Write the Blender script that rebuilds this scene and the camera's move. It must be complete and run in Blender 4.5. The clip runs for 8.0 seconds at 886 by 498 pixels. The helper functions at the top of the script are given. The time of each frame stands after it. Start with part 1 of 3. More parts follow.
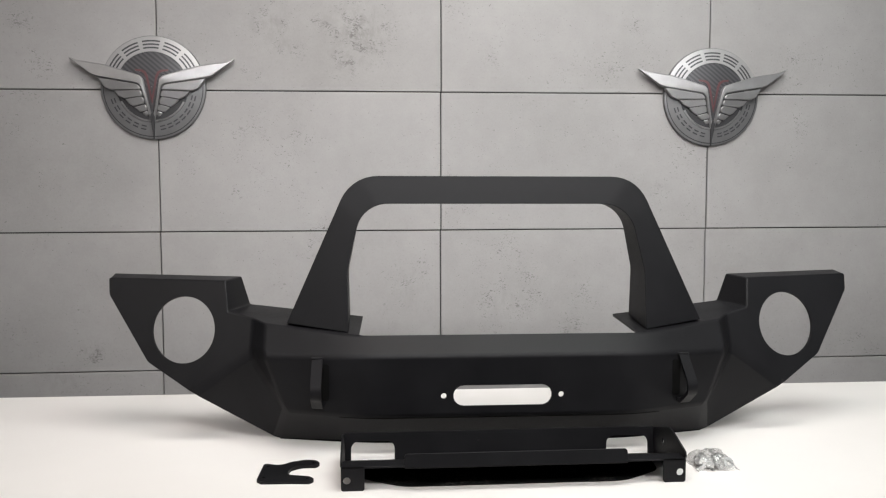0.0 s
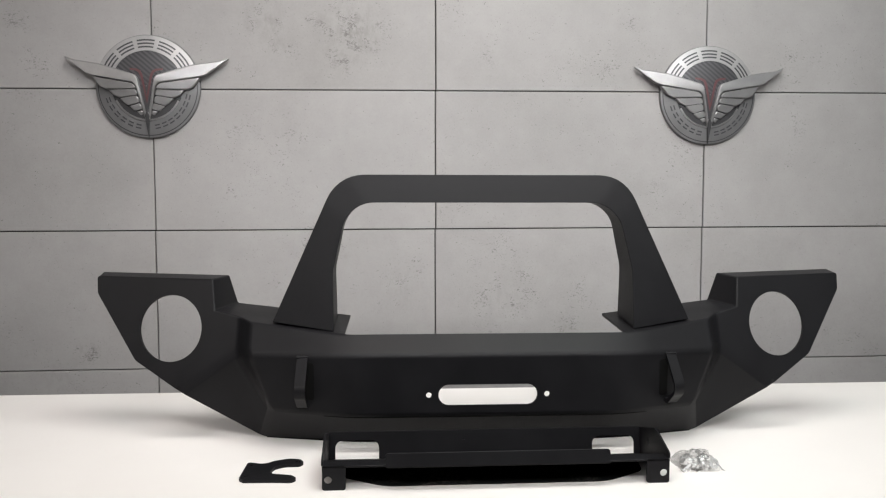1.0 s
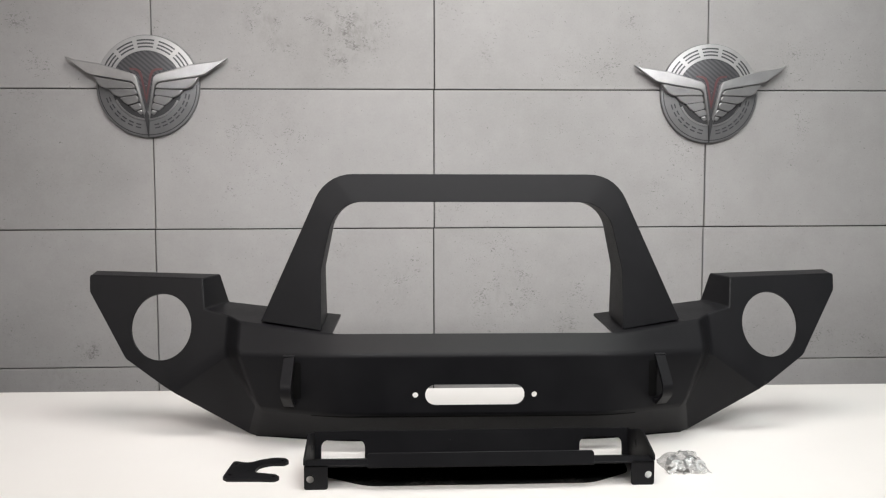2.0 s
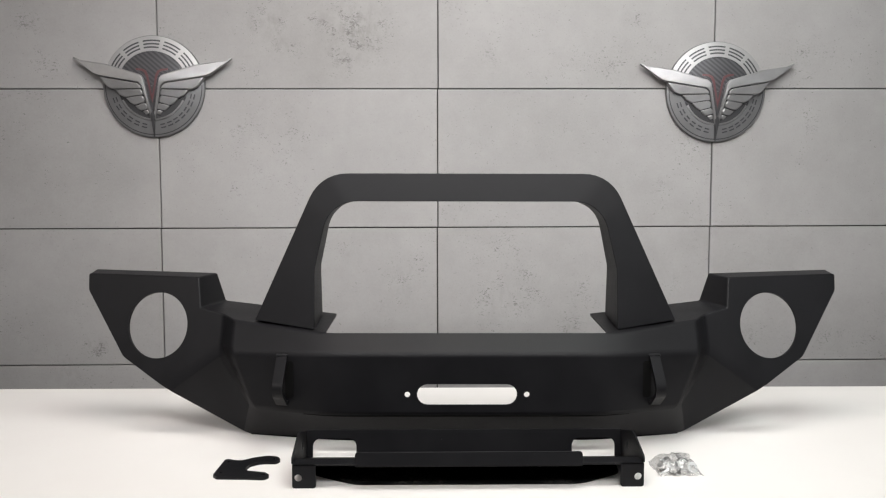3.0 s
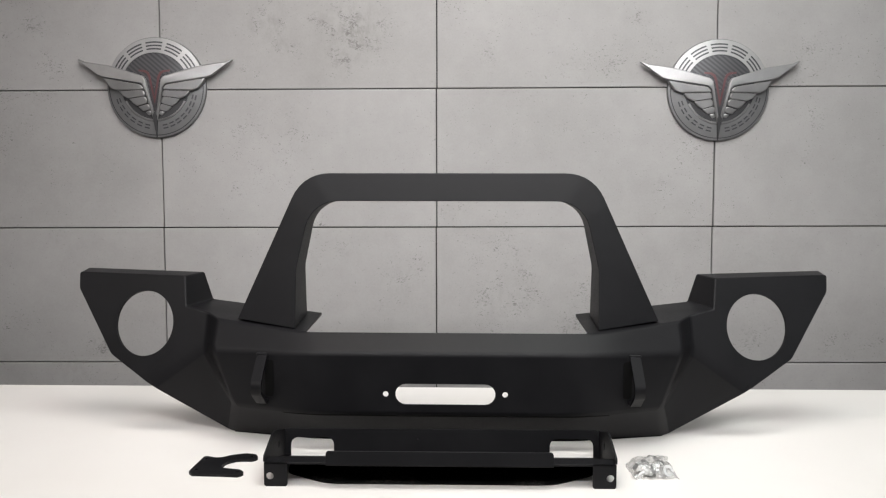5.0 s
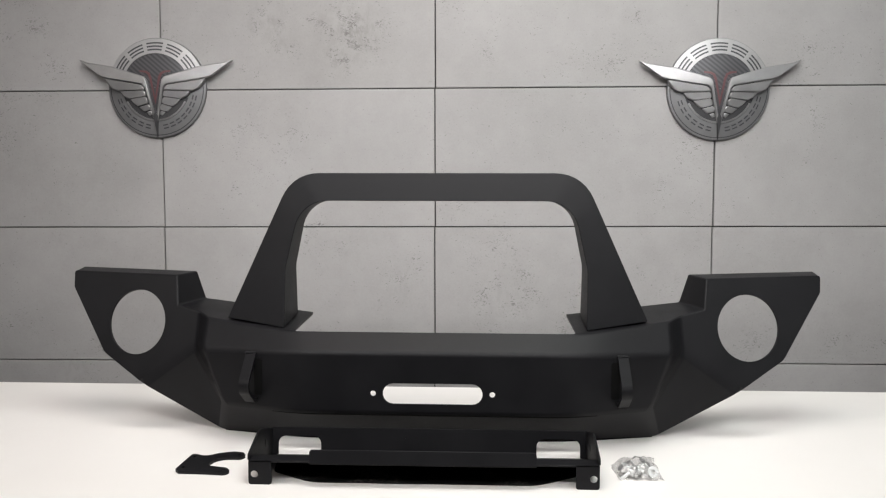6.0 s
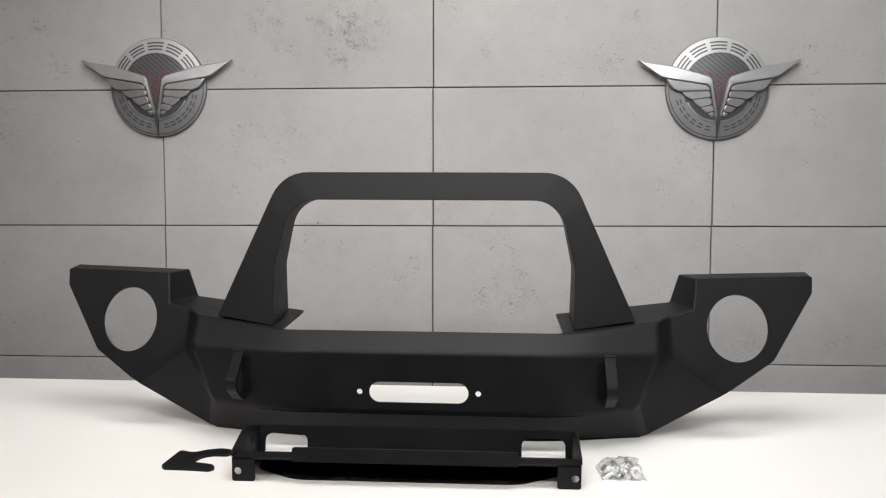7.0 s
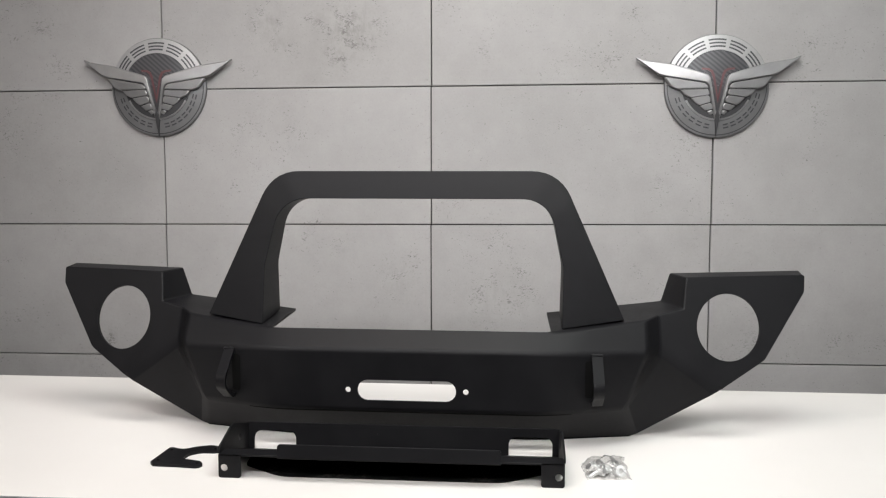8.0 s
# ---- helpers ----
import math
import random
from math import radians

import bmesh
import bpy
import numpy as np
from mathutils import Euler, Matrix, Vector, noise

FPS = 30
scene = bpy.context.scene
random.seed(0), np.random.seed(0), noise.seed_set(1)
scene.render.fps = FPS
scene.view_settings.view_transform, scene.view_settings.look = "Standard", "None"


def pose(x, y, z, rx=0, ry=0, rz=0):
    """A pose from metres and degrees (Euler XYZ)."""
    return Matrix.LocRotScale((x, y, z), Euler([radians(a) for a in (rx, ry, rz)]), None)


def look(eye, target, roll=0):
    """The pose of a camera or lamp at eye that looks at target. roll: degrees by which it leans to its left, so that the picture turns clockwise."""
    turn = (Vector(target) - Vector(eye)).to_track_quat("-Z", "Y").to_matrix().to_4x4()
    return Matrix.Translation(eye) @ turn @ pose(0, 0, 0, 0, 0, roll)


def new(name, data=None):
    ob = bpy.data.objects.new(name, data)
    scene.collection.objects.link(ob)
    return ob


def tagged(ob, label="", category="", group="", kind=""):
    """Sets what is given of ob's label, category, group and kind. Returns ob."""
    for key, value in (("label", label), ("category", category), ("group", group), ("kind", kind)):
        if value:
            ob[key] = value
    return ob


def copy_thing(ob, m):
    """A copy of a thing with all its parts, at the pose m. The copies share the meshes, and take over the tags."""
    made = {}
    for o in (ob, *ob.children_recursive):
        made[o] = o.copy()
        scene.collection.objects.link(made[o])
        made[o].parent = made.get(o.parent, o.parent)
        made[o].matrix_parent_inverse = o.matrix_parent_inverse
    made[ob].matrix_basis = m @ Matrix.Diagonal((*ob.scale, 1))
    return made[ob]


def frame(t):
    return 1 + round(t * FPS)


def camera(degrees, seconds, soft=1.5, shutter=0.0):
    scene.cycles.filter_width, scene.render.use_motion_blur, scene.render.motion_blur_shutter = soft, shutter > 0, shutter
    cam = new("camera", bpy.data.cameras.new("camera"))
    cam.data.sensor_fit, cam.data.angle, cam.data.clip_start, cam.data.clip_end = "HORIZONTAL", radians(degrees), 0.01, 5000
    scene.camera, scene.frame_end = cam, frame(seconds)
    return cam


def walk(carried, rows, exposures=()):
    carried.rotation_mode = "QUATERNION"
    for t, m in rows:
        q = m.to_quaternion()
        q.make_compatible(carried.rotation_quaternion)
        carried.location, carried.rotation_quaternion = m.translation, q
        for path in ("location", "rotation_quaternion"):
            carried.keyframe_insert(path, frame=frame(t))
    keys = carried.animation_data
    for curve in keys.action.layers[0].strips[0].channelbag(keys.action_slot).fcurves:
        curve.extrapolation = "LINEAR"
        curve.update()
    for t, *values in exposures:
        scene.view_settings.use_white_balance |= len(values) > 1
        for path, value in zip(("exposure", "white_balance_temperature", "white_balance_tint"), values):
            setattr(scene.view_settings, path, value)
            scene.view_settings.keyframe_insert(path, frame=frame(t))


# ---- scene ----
from mathutils.geometry import tessellate_polygon
cam = camera(56.0, 8.0, soft=1.2)
PATH = [
    (0, (-0.283, 0.064, 0.562), (-0.113, 2.051, 0.421), 0.1),
    (0.5, (-0.258, 0.064, 0.562), (-0.098, 2.053, 0.421), 0.1),
    (1, (-0.227, 0.065, 0.562), (-0.084, 2.055, 0.418), 0.1),
    (1.5, (-0.194, 0.066, 0.563), (-0.07, 2.057, 0.417), 0.1),
    (3, (-0.093, 0.066, 0.565), (-0.051, 2.06, 0.415), 0.1),
    (3.5, (-0.065, 0.067, 0.563), (-0.044, 2.062, 0.414), 0.1),
    (4, (-0.032, 0.068, 0.563), (-0.035, 2.062, 0.413), 0.1),
    (4.5, (-0.004, 0.067, 0.565), (-0.025, 2.061, 0.414), 0.1),
    (6, (0.089, 0.068, 0.566), (0.007, 2.06, 0.414), 0.1),
    (6.5, (0.121, 0.067, 0.566), (0.019, 2.059, 0.413), 0.2),
    (7, (0.155, 0.068, 0.566), (0.031, 2.058, 0.412), 0.2),
    (7.5, (0.187, 0.067, 0.567), (0.045, 2.056, 0.41), 0.1),
    (8, (0.217, 0.068, 0.567), (0.053, 2.055, 0.409), 0.1),
]
walk(cam, [(t, look(eye, target, roll)) for t, eye, target, roll in PATH])

# ---- world, lights ----
world = bpy.data.worlds.new("studio")
scene.world = world
world.use_nodes = True
world.node_tree.nodes["Background"].inputs[0].default_value = (0.9, 0.95, 1.0, 1)
world.node_tree.nodes["Background"].inputs[1].default_value = 0.02


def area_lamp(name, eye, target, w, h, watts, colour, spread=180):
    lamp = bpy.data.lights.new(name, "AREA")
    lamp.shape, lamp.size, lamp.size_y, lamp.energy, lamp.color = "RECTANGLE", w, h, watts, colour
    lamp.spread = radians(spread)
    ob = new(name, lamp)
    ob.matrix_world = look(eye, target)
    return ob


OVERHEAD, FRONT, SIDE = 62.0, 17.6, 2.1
# overhead light is inferred, none in view; two tinted halves give the warm-to-cool drift
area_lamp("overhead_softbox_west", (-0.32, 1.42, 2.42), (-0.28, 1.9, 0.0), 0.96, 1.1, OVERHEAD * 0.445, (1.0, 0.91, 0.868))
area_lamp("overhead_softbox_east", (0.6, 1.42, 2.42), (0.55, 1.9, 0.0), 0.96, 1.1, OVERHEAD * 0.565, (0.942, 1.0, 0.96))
# unseen fill, added to brighten the hoop and the middle of the wall
area_lamp("front_fill", (0.2, -0.2, 2.1), (0.15, 2.7, 0.5), 2.2, 0.6, FRONT, (1.0, 0.985, 0.98), 75)
# unseen side lamps, set where the wings and emblems would reflect them
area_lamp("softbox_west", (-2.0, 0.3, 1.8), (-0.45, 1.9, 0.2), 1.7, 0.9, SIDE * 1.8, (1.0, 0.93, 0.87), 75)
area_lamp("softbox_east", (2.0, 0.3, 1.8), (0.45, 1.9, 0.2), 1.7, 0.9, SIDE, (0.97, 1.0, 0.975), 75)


# ---- materials ----
def material(name, base, rough=0.5, metal=0.0):
    m = bpy.data.materials.new(name)
    m.use_nodes = True
    n = m.node_tree.nodes
    b = n["Principled BSDF"]
    b.inputs["Base Color"].default_value = (*base, 1)
    b.inputs["Roughness"].default_value = rough
    b.inputs["Metallic"].default_value = metal
    return m, m.node_tree, b


def node(tree, kind, **values):
    n = tree.nodes.new(kind)
    for key, v in values.items():
        n.inputs[key].default_value = v
    return n


def noise_of(tree, vec, scale, detail=4.0, rough=0.55):
    n = node(tree, "ShaderNodeTexNoise", Scale=scale, Detail=detail, Roughness=rough)
    tree.links.new(vec, n.inputs["Vector"])
    return n.outputs["Fac"]


def ramp(tree, fac, a, b, ca=0.0, cb=1.0):
    r = tree.nodes.new("ShaderNodeMapRange")
    r.inputs["From Min"].default_value, r.inputs["From Max"].default_value = a, b
    r.inputs["To Min"].default_value, r.inputs["To Max"].default_value = ca, cb
    tree.links.new(fac, r.inputs["Value"])
    return r.outputs["Result"]


def maths(tree, op, a, b):
    m = tree.nodes.new("ShaderNodeMath")
    m.operation = op
    for k, v in enumerate((a, b)):
        if isinstance(v, (int, float)):
            m.inputs[k].default_value = v
        else:
            tree.links.new(v, m.inputs[k])
    return m.outputs[0]


def mixed(tree, fac, a, b):
    m = tree.nodes.new("ShaderNodeMix")
    m.data_type = "RGBA"
    tree.links.new(fac, m.inputs["Factor"])
    for sock, v in ((m.inputs[6], a), (m.inputs[7], b)):
        if isinstance(v, tuple):
            sock.default_value = (*v, 1)
        else:
            tree.links.new(v, sock)
    return m.outputs[2]


def bumped(tree, bsdf, height, strength, distance):
    b = node(tree, "ShaderNodeBump", Strength=strength, Distance=distance)
    tree.links.new(height, b.inputs["Height"])
    tree.links.new(b.outputs[0], bsdf.inputs["Normal"])


def concrete():
    m, t, b = material("cast_concrete", (0.4, 0.39, 0.375), 0.75)
    geo = t.nodes.new("ShaderNodeNewGeometry")
    info = t.nodes.new("ShaderNodeObjectInfo")
    shift = t.nodes.new("ShaderNodeVectorMath")
    shift.operation = "MULTIPLY_ADD"
    comb = t.nodes.new("ShaderNodeCombineXYZ")
    for k in range(3):
        t.links.new(info.outputs["Random"], comb.inputs[k])
    t.links.new(comb.outputs[0], shift.inputs[0])
    shift.inputs[1].default_value = (7, 3, 11)
    t.links.new(geo.outputs["Position"], shift.inputs[2])
    v = shift.outputs[0]
    # cloudy tone, finer mottling
    cloud = noise_of(t, v, 2.2, 5)
    mottle = noise_of(t, v, 14, 6, 0.65)
    grain = noise_of(t, v, 160, 3)
    tone = maths(t, "ADD", ramp(t, cloud, 0.3, 0.7, -0.028, 0.028), ramp(t, mottle, 0.3, 0.7, -0.012, 0.012))
    tone = maths(t, "ADD", tone, ramp(t, grain, 0.3, 0.7, -0.008, 0.008))
    tone = maths(t, "ADD", tone, ramp(t, info.outputs["Random"], 0, 1, -0.012, 0.012))
    # blow holes: small flat pits that gather in clusters
    stretch = t.nodes.new("ShaderNodeMapping")
    stretch.inputs["Scale"].default_value = (1.0, 1.0, 1.6)
    stretch.inputs["Rotation"].default_value = (0, 0.45, 0)
    t.links.new(v, stretch.inputs[0])
    wob = node(t, "ShaderNodeTexNoise", Scale=60.0, Detail=2.0)
    t.links.new(stretch.outputs[0], wob.inputs["Vector"])
    warp = t.nodes.new("ShaderNodeVectorMath")
    warp.operation = "MULTIPLY_ADD"
    t.links.new(wob.outputs["Color"], warp.inputs[0])
    warp.inputs[1].default_value = (0.026, 0.026, 0.026)
    t.links.new(stretch.outputs[0], warp.inputs[2])
    # pits grow denser inside clusters
    clump = maths(t, "MULTIPLY", ramp(t, noise_of(t, v, 3.0, 2, 0.5), 0.47, 0.66, 0.05, 1.0), ramp(t, noise_of(t, v, 11, 3, 0.6), 0.42, 0.68, 0.03, 0.7))
    streak = t.nodes.new("ShaderNodeMapping")
    streak.inputs["Rotation"].default_value = (0, 0.5, 0)
    streak.inputs["Scale"].default_value = (1.0, 1.0, 0.5)
    t.links.new(v, streak.inputs[0])
    smear = ramp(t, noise_of(t, streak.outputs[0], 48, 5, 0.65), 0.45, 0.68)
    stain = None
    sepp = t.nodes.new("ShaderNodeSeparateXYZ")
    t.links.new(geo.outputs["Position"], sepp.inputs[0])
    clusters = ((-0.315, 1.083, 0.15, 1.5), (-0.607, 1.104, 0.12, 1.2), (-0.45, 1.11, 0.05, 1.0), (-0.542, 1.02, 0.08, 0.8),
                (-0.373, 0.968, 0.09, 0.8), (-0.665, 0.942, 0.06, 0.7), (-0.67, 0.73, 0.15, 0.4), (-0.516, 0.768, 0.1, 0.5),
                (-1.437, 0.768, 0.07, 0.7), (-1.39, 1.09, 0.07, 0.7), (-1.333, 0.574, 0.1, 0.5), (0.121, 0.993, 0.08, 0.7),
                (0.602, 1.12, 0.05, 0.7), (0.695, 0.578, 0.06, 0.7), (1.17, 1.01, 0.09, 0.6), (0.165, 0.181, 0.19, 0.75),
                (0.394, 0.093, 0.07, 1.2), (0.749, 0.258, 0.05, 0.7), (1.0, 0.055, 0.07, 0.7), (-0.17, 0.25, 0.13, 0.75),
                (-0.353, 0.341, 0.07, 0.8), (-1.198, 0.03, 0.06, 1.3), (-1.29, -0.06, 0.08, 1.1), (-1.235, 0.15, 0.06, 0.7), (-1.33, 0.37, 0.08, 0.7))
    for cx, cz, rad, amount in clusters:
        dx = maths(t, "POWER", maths(t, "SUBTRACT", sepp.outputs[0], cx), 2.0)
        dz = maths(t, "POWER", maths(t, "SUBTRACT", sepp.outputs[2], cz), 2.0)
        r = maths(t, "SQRT", maths(t, "ADD", dx, dz), 0.0)
        blob = ramp(t, r, rad, 0.0, 0.0, amount)
        patch = ramp(t, noise_of(t, v, 18, 2), 0.46, 0.58)
        clump = maths(t, "ADD", clump, maths(t, "MULTIPLY", blob, patch))
        stain = maths(t, "ADD", stain, blob) if stain else blob
    speck = noise_of(t, warp.outputs[0], 138, 3, 0.6)
    edge = maths(t, "SUBTRACT", speck, ramp(t, clump, 0.0, 1.0, 0.686, 0.497))
    depth = maths(t, "MULTIPLY", ramp(t, edge, 0.0, 0.016), ramp(t, noise_of(t, v, 40, 2), 0.35, 0.65, 0.3, 1.0))
    col = t.nodes.new("ShaderNodeCombineColor")
    for k, base in enumerate((0.332, 0.322, 0.320)):
        t.links.new(maths(t, "ADD", tone, base), col.inputs[k])
    dark = mixed(t, maths(t, "MULTIPLY", depth, 0.72), col.outputs[0], (0.09, 0.087, 0.083))
    grime = maths(t, "MULTIPLY", maths(t, "ADD", maths(t, "MULTIPLY", maths(t, "POWER", stain, 2.0), 0.42), 0.02), smear)
    dark = mixed(t, grime, dark, (0.2, 0.195, 0.185))
    height = maths(t, "SUBTRACT", maths(t, "MULTIPLY", mottle, 0.25), depth)
    t.links.new(dark, b.inputs["Base Color"])
    bumped(t, b, height, 0.5, 0.0025)
    return m


def coated(name, base, rough, grain=900.0, strength=0.25, specular=0.5, metal=0.0):
    """Powder coat: fine orange peel, faint dust."""
    m, t, b = material(name, base, rough, metal)
    b.inputs["Specular IOR Level"].default_value = specular
    co = t.nodes.new("ShaderNodeTexCoord").outputs["Object"]
    dust = noise_of(t, co, 6, 6, 0.7)
    fine = noise_of(t, co, grain, 2)
    c = mixed(t, ramp(t, dust, 0.35, 0.75), base, tuple(v * 1.35 + 0.002 for v in base))
    t.links.new(c, b.inputs["Base Color"])
    t.links.new(ramp(t, dust, 0.3, 0.7, rough - 0.05, rough + 0.07), b.inputs["Roughness"])
    bumped(t, b, fine, strength, 0.0006)
    return m


def dusty_shade():
    """Dull near-black for the dark under the tray, with pale dusty smudges."""
    m, t, b = material("dusty_shade_sheet", (0.004, 0.004, 0.004), 0.85)
    b.inputs["Specular IOR Level"].default_value = 0.1
    co = t.nodes.new("ShaderNodeTexCoord").outputs["Object"]
    smudge = maths(t, "MULTIPLY", ramp(t, noise_of(t, co, 9, 2), 0.5, 0.62), ramp(t, noise_of(t, co, 160, 4, 0.7), 0.42, 0.62))
    t.links.new(mixed(t, smudge, (0.004, 0.004, 0.004), (0.05, 0.047, 0.045)), b.inputs["Base Color"])
    return m


def brushed(name, base, rough, metal):
    m, t, b = material(name, base, rough, metal)
    co = t.nodes.new("ShaderNodeTexCoord").outputs["Object"]
    mp = t.nodes.new("ShaderNodeMapping")
    mp.inputs["Scale"].default_value = (6, 6, 120)
    t.links.new(co, mp.inputs[0])
    n = noise_of(t, mp.outputs[0], 3, 4)
    c = mixed(t, ramp(t, n, 0.3, 0.7), tuple(v * 0.9 for v in base), tuple(min(1, v * 1.08) for v in base))
    t.links.new(c, b.inputs["Base Color"])
    t.links.new(ramp(t, n, 0.3, 0.7, rough - 0.05, rough + 0.08), b.inputs["Roughness"])
    return m


def laminate():
    m, t, b = material("white_laminate", (0.8, 0.785, 0.765), 0.45)
    co = t.nodes.new("ShaderNodeTexCoord").outputs["Object"]
    n = noise_of(t, co, 3, 6, 0.6)
    s = noise_of(t, co, 90, 3)
    c = mixed(t, ramp(t, n, 0.3, 0.7), (0.788, 0.76, 0.738), (0.822, 0.798, 0.78))
    t.links.new(c, b.inputs["Base Color"])
    t.links.new(ramp(t, n, 0.3, 0.7, 0.4, 0.55), b.inputs["Roughness"])
    bumped(t, b, s, 0.1, 0.0005)
    return m


def carbon():
    m, t, b = material("carbon_weave", (0.06, 0.06, 0.065), 0.45, 0.3)
    co = t.nodes.new("ShaderNodeTexCoord").outputs["Object"]
    mp = t.nodes.new("ShaderNodeMapping")
    mp.inputs["Rotation"].default_value = (0, radians(50), 0)
    t.links.new(co, mp.inputs[0])
    w = node(t, "ShaderNodeTexWave", Scale=26.0, Distortion=0.6, Detail=1.0)
    t.links.new(mp.outputs[0], w.inputs["Vector"])
    c = mixed(t, w.outputs["Fac"], (0.035, 0.035, 0.04), (0.075, 0.075, 0.08))
    t.links.new(c, b.inputs["Base Color"])
    return m


def clear_film():
    m, t, b = material("clear_film", (0.95, 0.95, 0.95), 0.12)
    out = t.nodes["Material Output"]
    clear = node(t, "ShaderNodeBsdfTransparent", Color=(0.93, 0.93, 0.93, 1))
    gloss = node(t, "ShaderNodeBsdfGlossy", Color=(0.95, 0.95, 0.95, 1), Roughness=0.2)
    milky = node(t, "ShaderNodeBsdfDiffuse", Color=(0.88, 0.87, 0.86, 1))
    fres = node(t, "ShaderNodeFresnel", IOR=1.55)
    co = t.nodes.new("ShaderNodeTexCoord").outputs["Object"]
    crease = ramp(t, noise_of(t, co, 70, 4, 0.6), 0.48, 0.74, 0.05, 0.32)
    bump = node(t, "ShaderNodeBump", Strength=0.4, Distance=0.004)
    t.links.new(noise_of(t, co, 55, 3), bump.inputs["Height"])
    t.links.new(bump.outputs[0], gloss.inputs["Normal"])
    t.links.new(bump.outputs[0], fres.inputs["Normal"])
    m1 = t.nodes.new("ShaderNodeMixShader")
    t.links.new(crease, m1.inputs[0])
    t.links.new(clear.outputs[0], m1.inputs[1])
    t.links.new(milky.outputs[0], m1.inputs[2])
    m2 = t.nodes.new("ShaderNodeMixShader")
    t.links.new(maths(t, "MULTIPLY", fres.outputs[0], 0.4), m2.inputs[0])
    t.links.new(m1.outputs[0], m2.inputs[1])
    t.links.new(gloss.outputs[0], m2.inputs[2])
    t.links.new(m2.outputs[0], out.inputs[0])
    return m


CONCRETE = concrete()
JOINT, _, _ = material("joint_shadow_gap", (0.012, 0.012, 0.012), 0.9)
BLACK = coated("black_powder_coat", (0.0061, 0.006, 0.0071), 0.47, specular=0.17)
# near-black that stands in for deep shade in gaps and openings
SHADE_BLACK = coated("shade_black", (0.003, 0.003, 0.003), 0.8, 300, 0.2, 0.1)
DUSTY_SHADE = dusty_shade()
WHITE_TOP = laminate()
EDGE_GREY = coated("grey_edge_band", (0.3, 0.3, 0.31), 0.5, 200)
LEG_GREY = coated("grey_table_frame", (0.2, 0.2, 0.21), 0.45)
SILVER = coated("satin_silver", (0.32, 0.317, 0.322), 0.34, 500, 0.1, 0.5, 0.75)
SILVER_DIM = coated("satin_grey_metal", (0.165, 0.165, 0.17), 0.46, 500, 0.1, 0.5, 0.45)
SILVER_LIGHT = coated("pale_silver", (0.31, 0.307, 0.31), 0.42, 500, 0.1, 0.5, 0.4)
GREY_INK, _, _ = material("dark_grey_inlay", (0.045, 0.045, 0.05), 0.5)
DARK_INLAY, _, _ = material("black_inlay", (0.04, 0.04, 0.043), 0.45)
RED, _, _ = material("dark_red_enamel", (0.1, 0.032, 0.037), 0.45)
CARBON = carbon()
ZINC = brushed("zinc_plated_steel", (0.72, 0.72, 0.72), 0.3, 0.85)
FILM = clear_film()
PLASTER = coated("studio_wall_paint", (0.16, 0.16, 0.165), 0.8, 60)
FLOOR_GREY = coated("grey_floor_paint", (0.22, 0.22, 0.22), 0.6, 40)


# ---- builders ----
def mesh_ob(name, verts, faces, mat, parent=None, label="", bevel=0.0, solid=0.0, sharp=32, segments=2):
    me = bpy.data.meshes.new(name)
    me.from_pydata([tuple(v) for v in verts], [], faces)
    bm = bmesh.new()
    bm.from_mesh(me)
    bmesh.ops.remove_doubles(bm, verts=bm.verts, dist=1e-5)
    if not solid:
        bmesh.ops.recalc_face_normals(bm, faces=bm.faces)
    bm.to_mesh(me)
    bm.free()
    for p in me.polygons:
        p.use_smooth = True
    me.set_sharp_from_angle(angle=radians(sharp))
    me.materials.append(mat)
    ob = new(name, me)
    if solid:
        s = ob.modifiers.new("thickness", "SOLIDIFY")
        s.thickness, s.offset, s.use_even_offset = solid, -1, True
    if bevel:
        b = ob.modifiers.new("edge", "BEVEL")
        b.width, b.segments, b.limit_method, b.angle_limit = bevel, segments, "ANGLE", radians(25)
    if parent:
        ob.parent = parent
    if label:
        ob["label"] = label
    return ob


def plate(name, outer, holes, place, mat, parent=None, label="", bevel=0.0, sharp=32):
    """A sheet cut to an outline with holes; place(u, v, w) gives the point, w from 0 (front) to 1 (back)."""
    loops = [outer, *holes]
    flat = [p for loop in loops for p in loop]
    tris = tessellate_polygon([[Vector((u, v, 0)) for u, v in loop] for loop in loops])
    n = len(flat)
    verts = [place(u, v, 0) for u, v in flat] + [place(u, v, 1) for u, v in flat]
    faces = [tuple(f) for f in tris] + [tuple(n + k for k in reversed(f)) for f in tris]
    at = 0
    for loop in loops:
        c = len(loop)
        faces += [(at + k, at + (k + 1) % c, n + at + (k + 1) % c, n + at + k) for k in range(c)]
        at += c
    return mesh_ob(name, verts, faces, mat, parent, label, bevel, sharp=sharp)


def box(name, x0, x1, y0, y1, z0, z1, mat, parent=None, label="", bevel=0.0):
    v = [(x, y, z) for x in (x0, x1) for y in (y0, y1) for z in (z0, z1)]
    f = [(0, 1, 3, 2), (4, 6, 7, 5), (0, 4, 5, 1), (2, 3, 7, 6), (0, 2, 6, 4), (1, 5, 7, 3)]
    return mesh_ob(name, v, f, mat, parent, label, bevel)


def ring(cx, cy, r, n=32, ry=None):
    return [(cx + r * math.cos(2 * math.pi * k / n), cy + (ry or r) * math.sin(2 * math.pi * k / n)) for k in range(n)]


def slot_loop(cx, cy, half, r, n=10):
    right = [(cx + half - r + r * math.cos(a), cy + r * math.sin(a)) for a in np.linspace(-math.pi / 2, math.pi / 2, n)]
    left = [(cx - half + r + r * math.cos(a), cy + r * math.sin(a)) for a in np.linspace(math.pi / 2, 3 * math.pi / 2, n)]
    return right + left


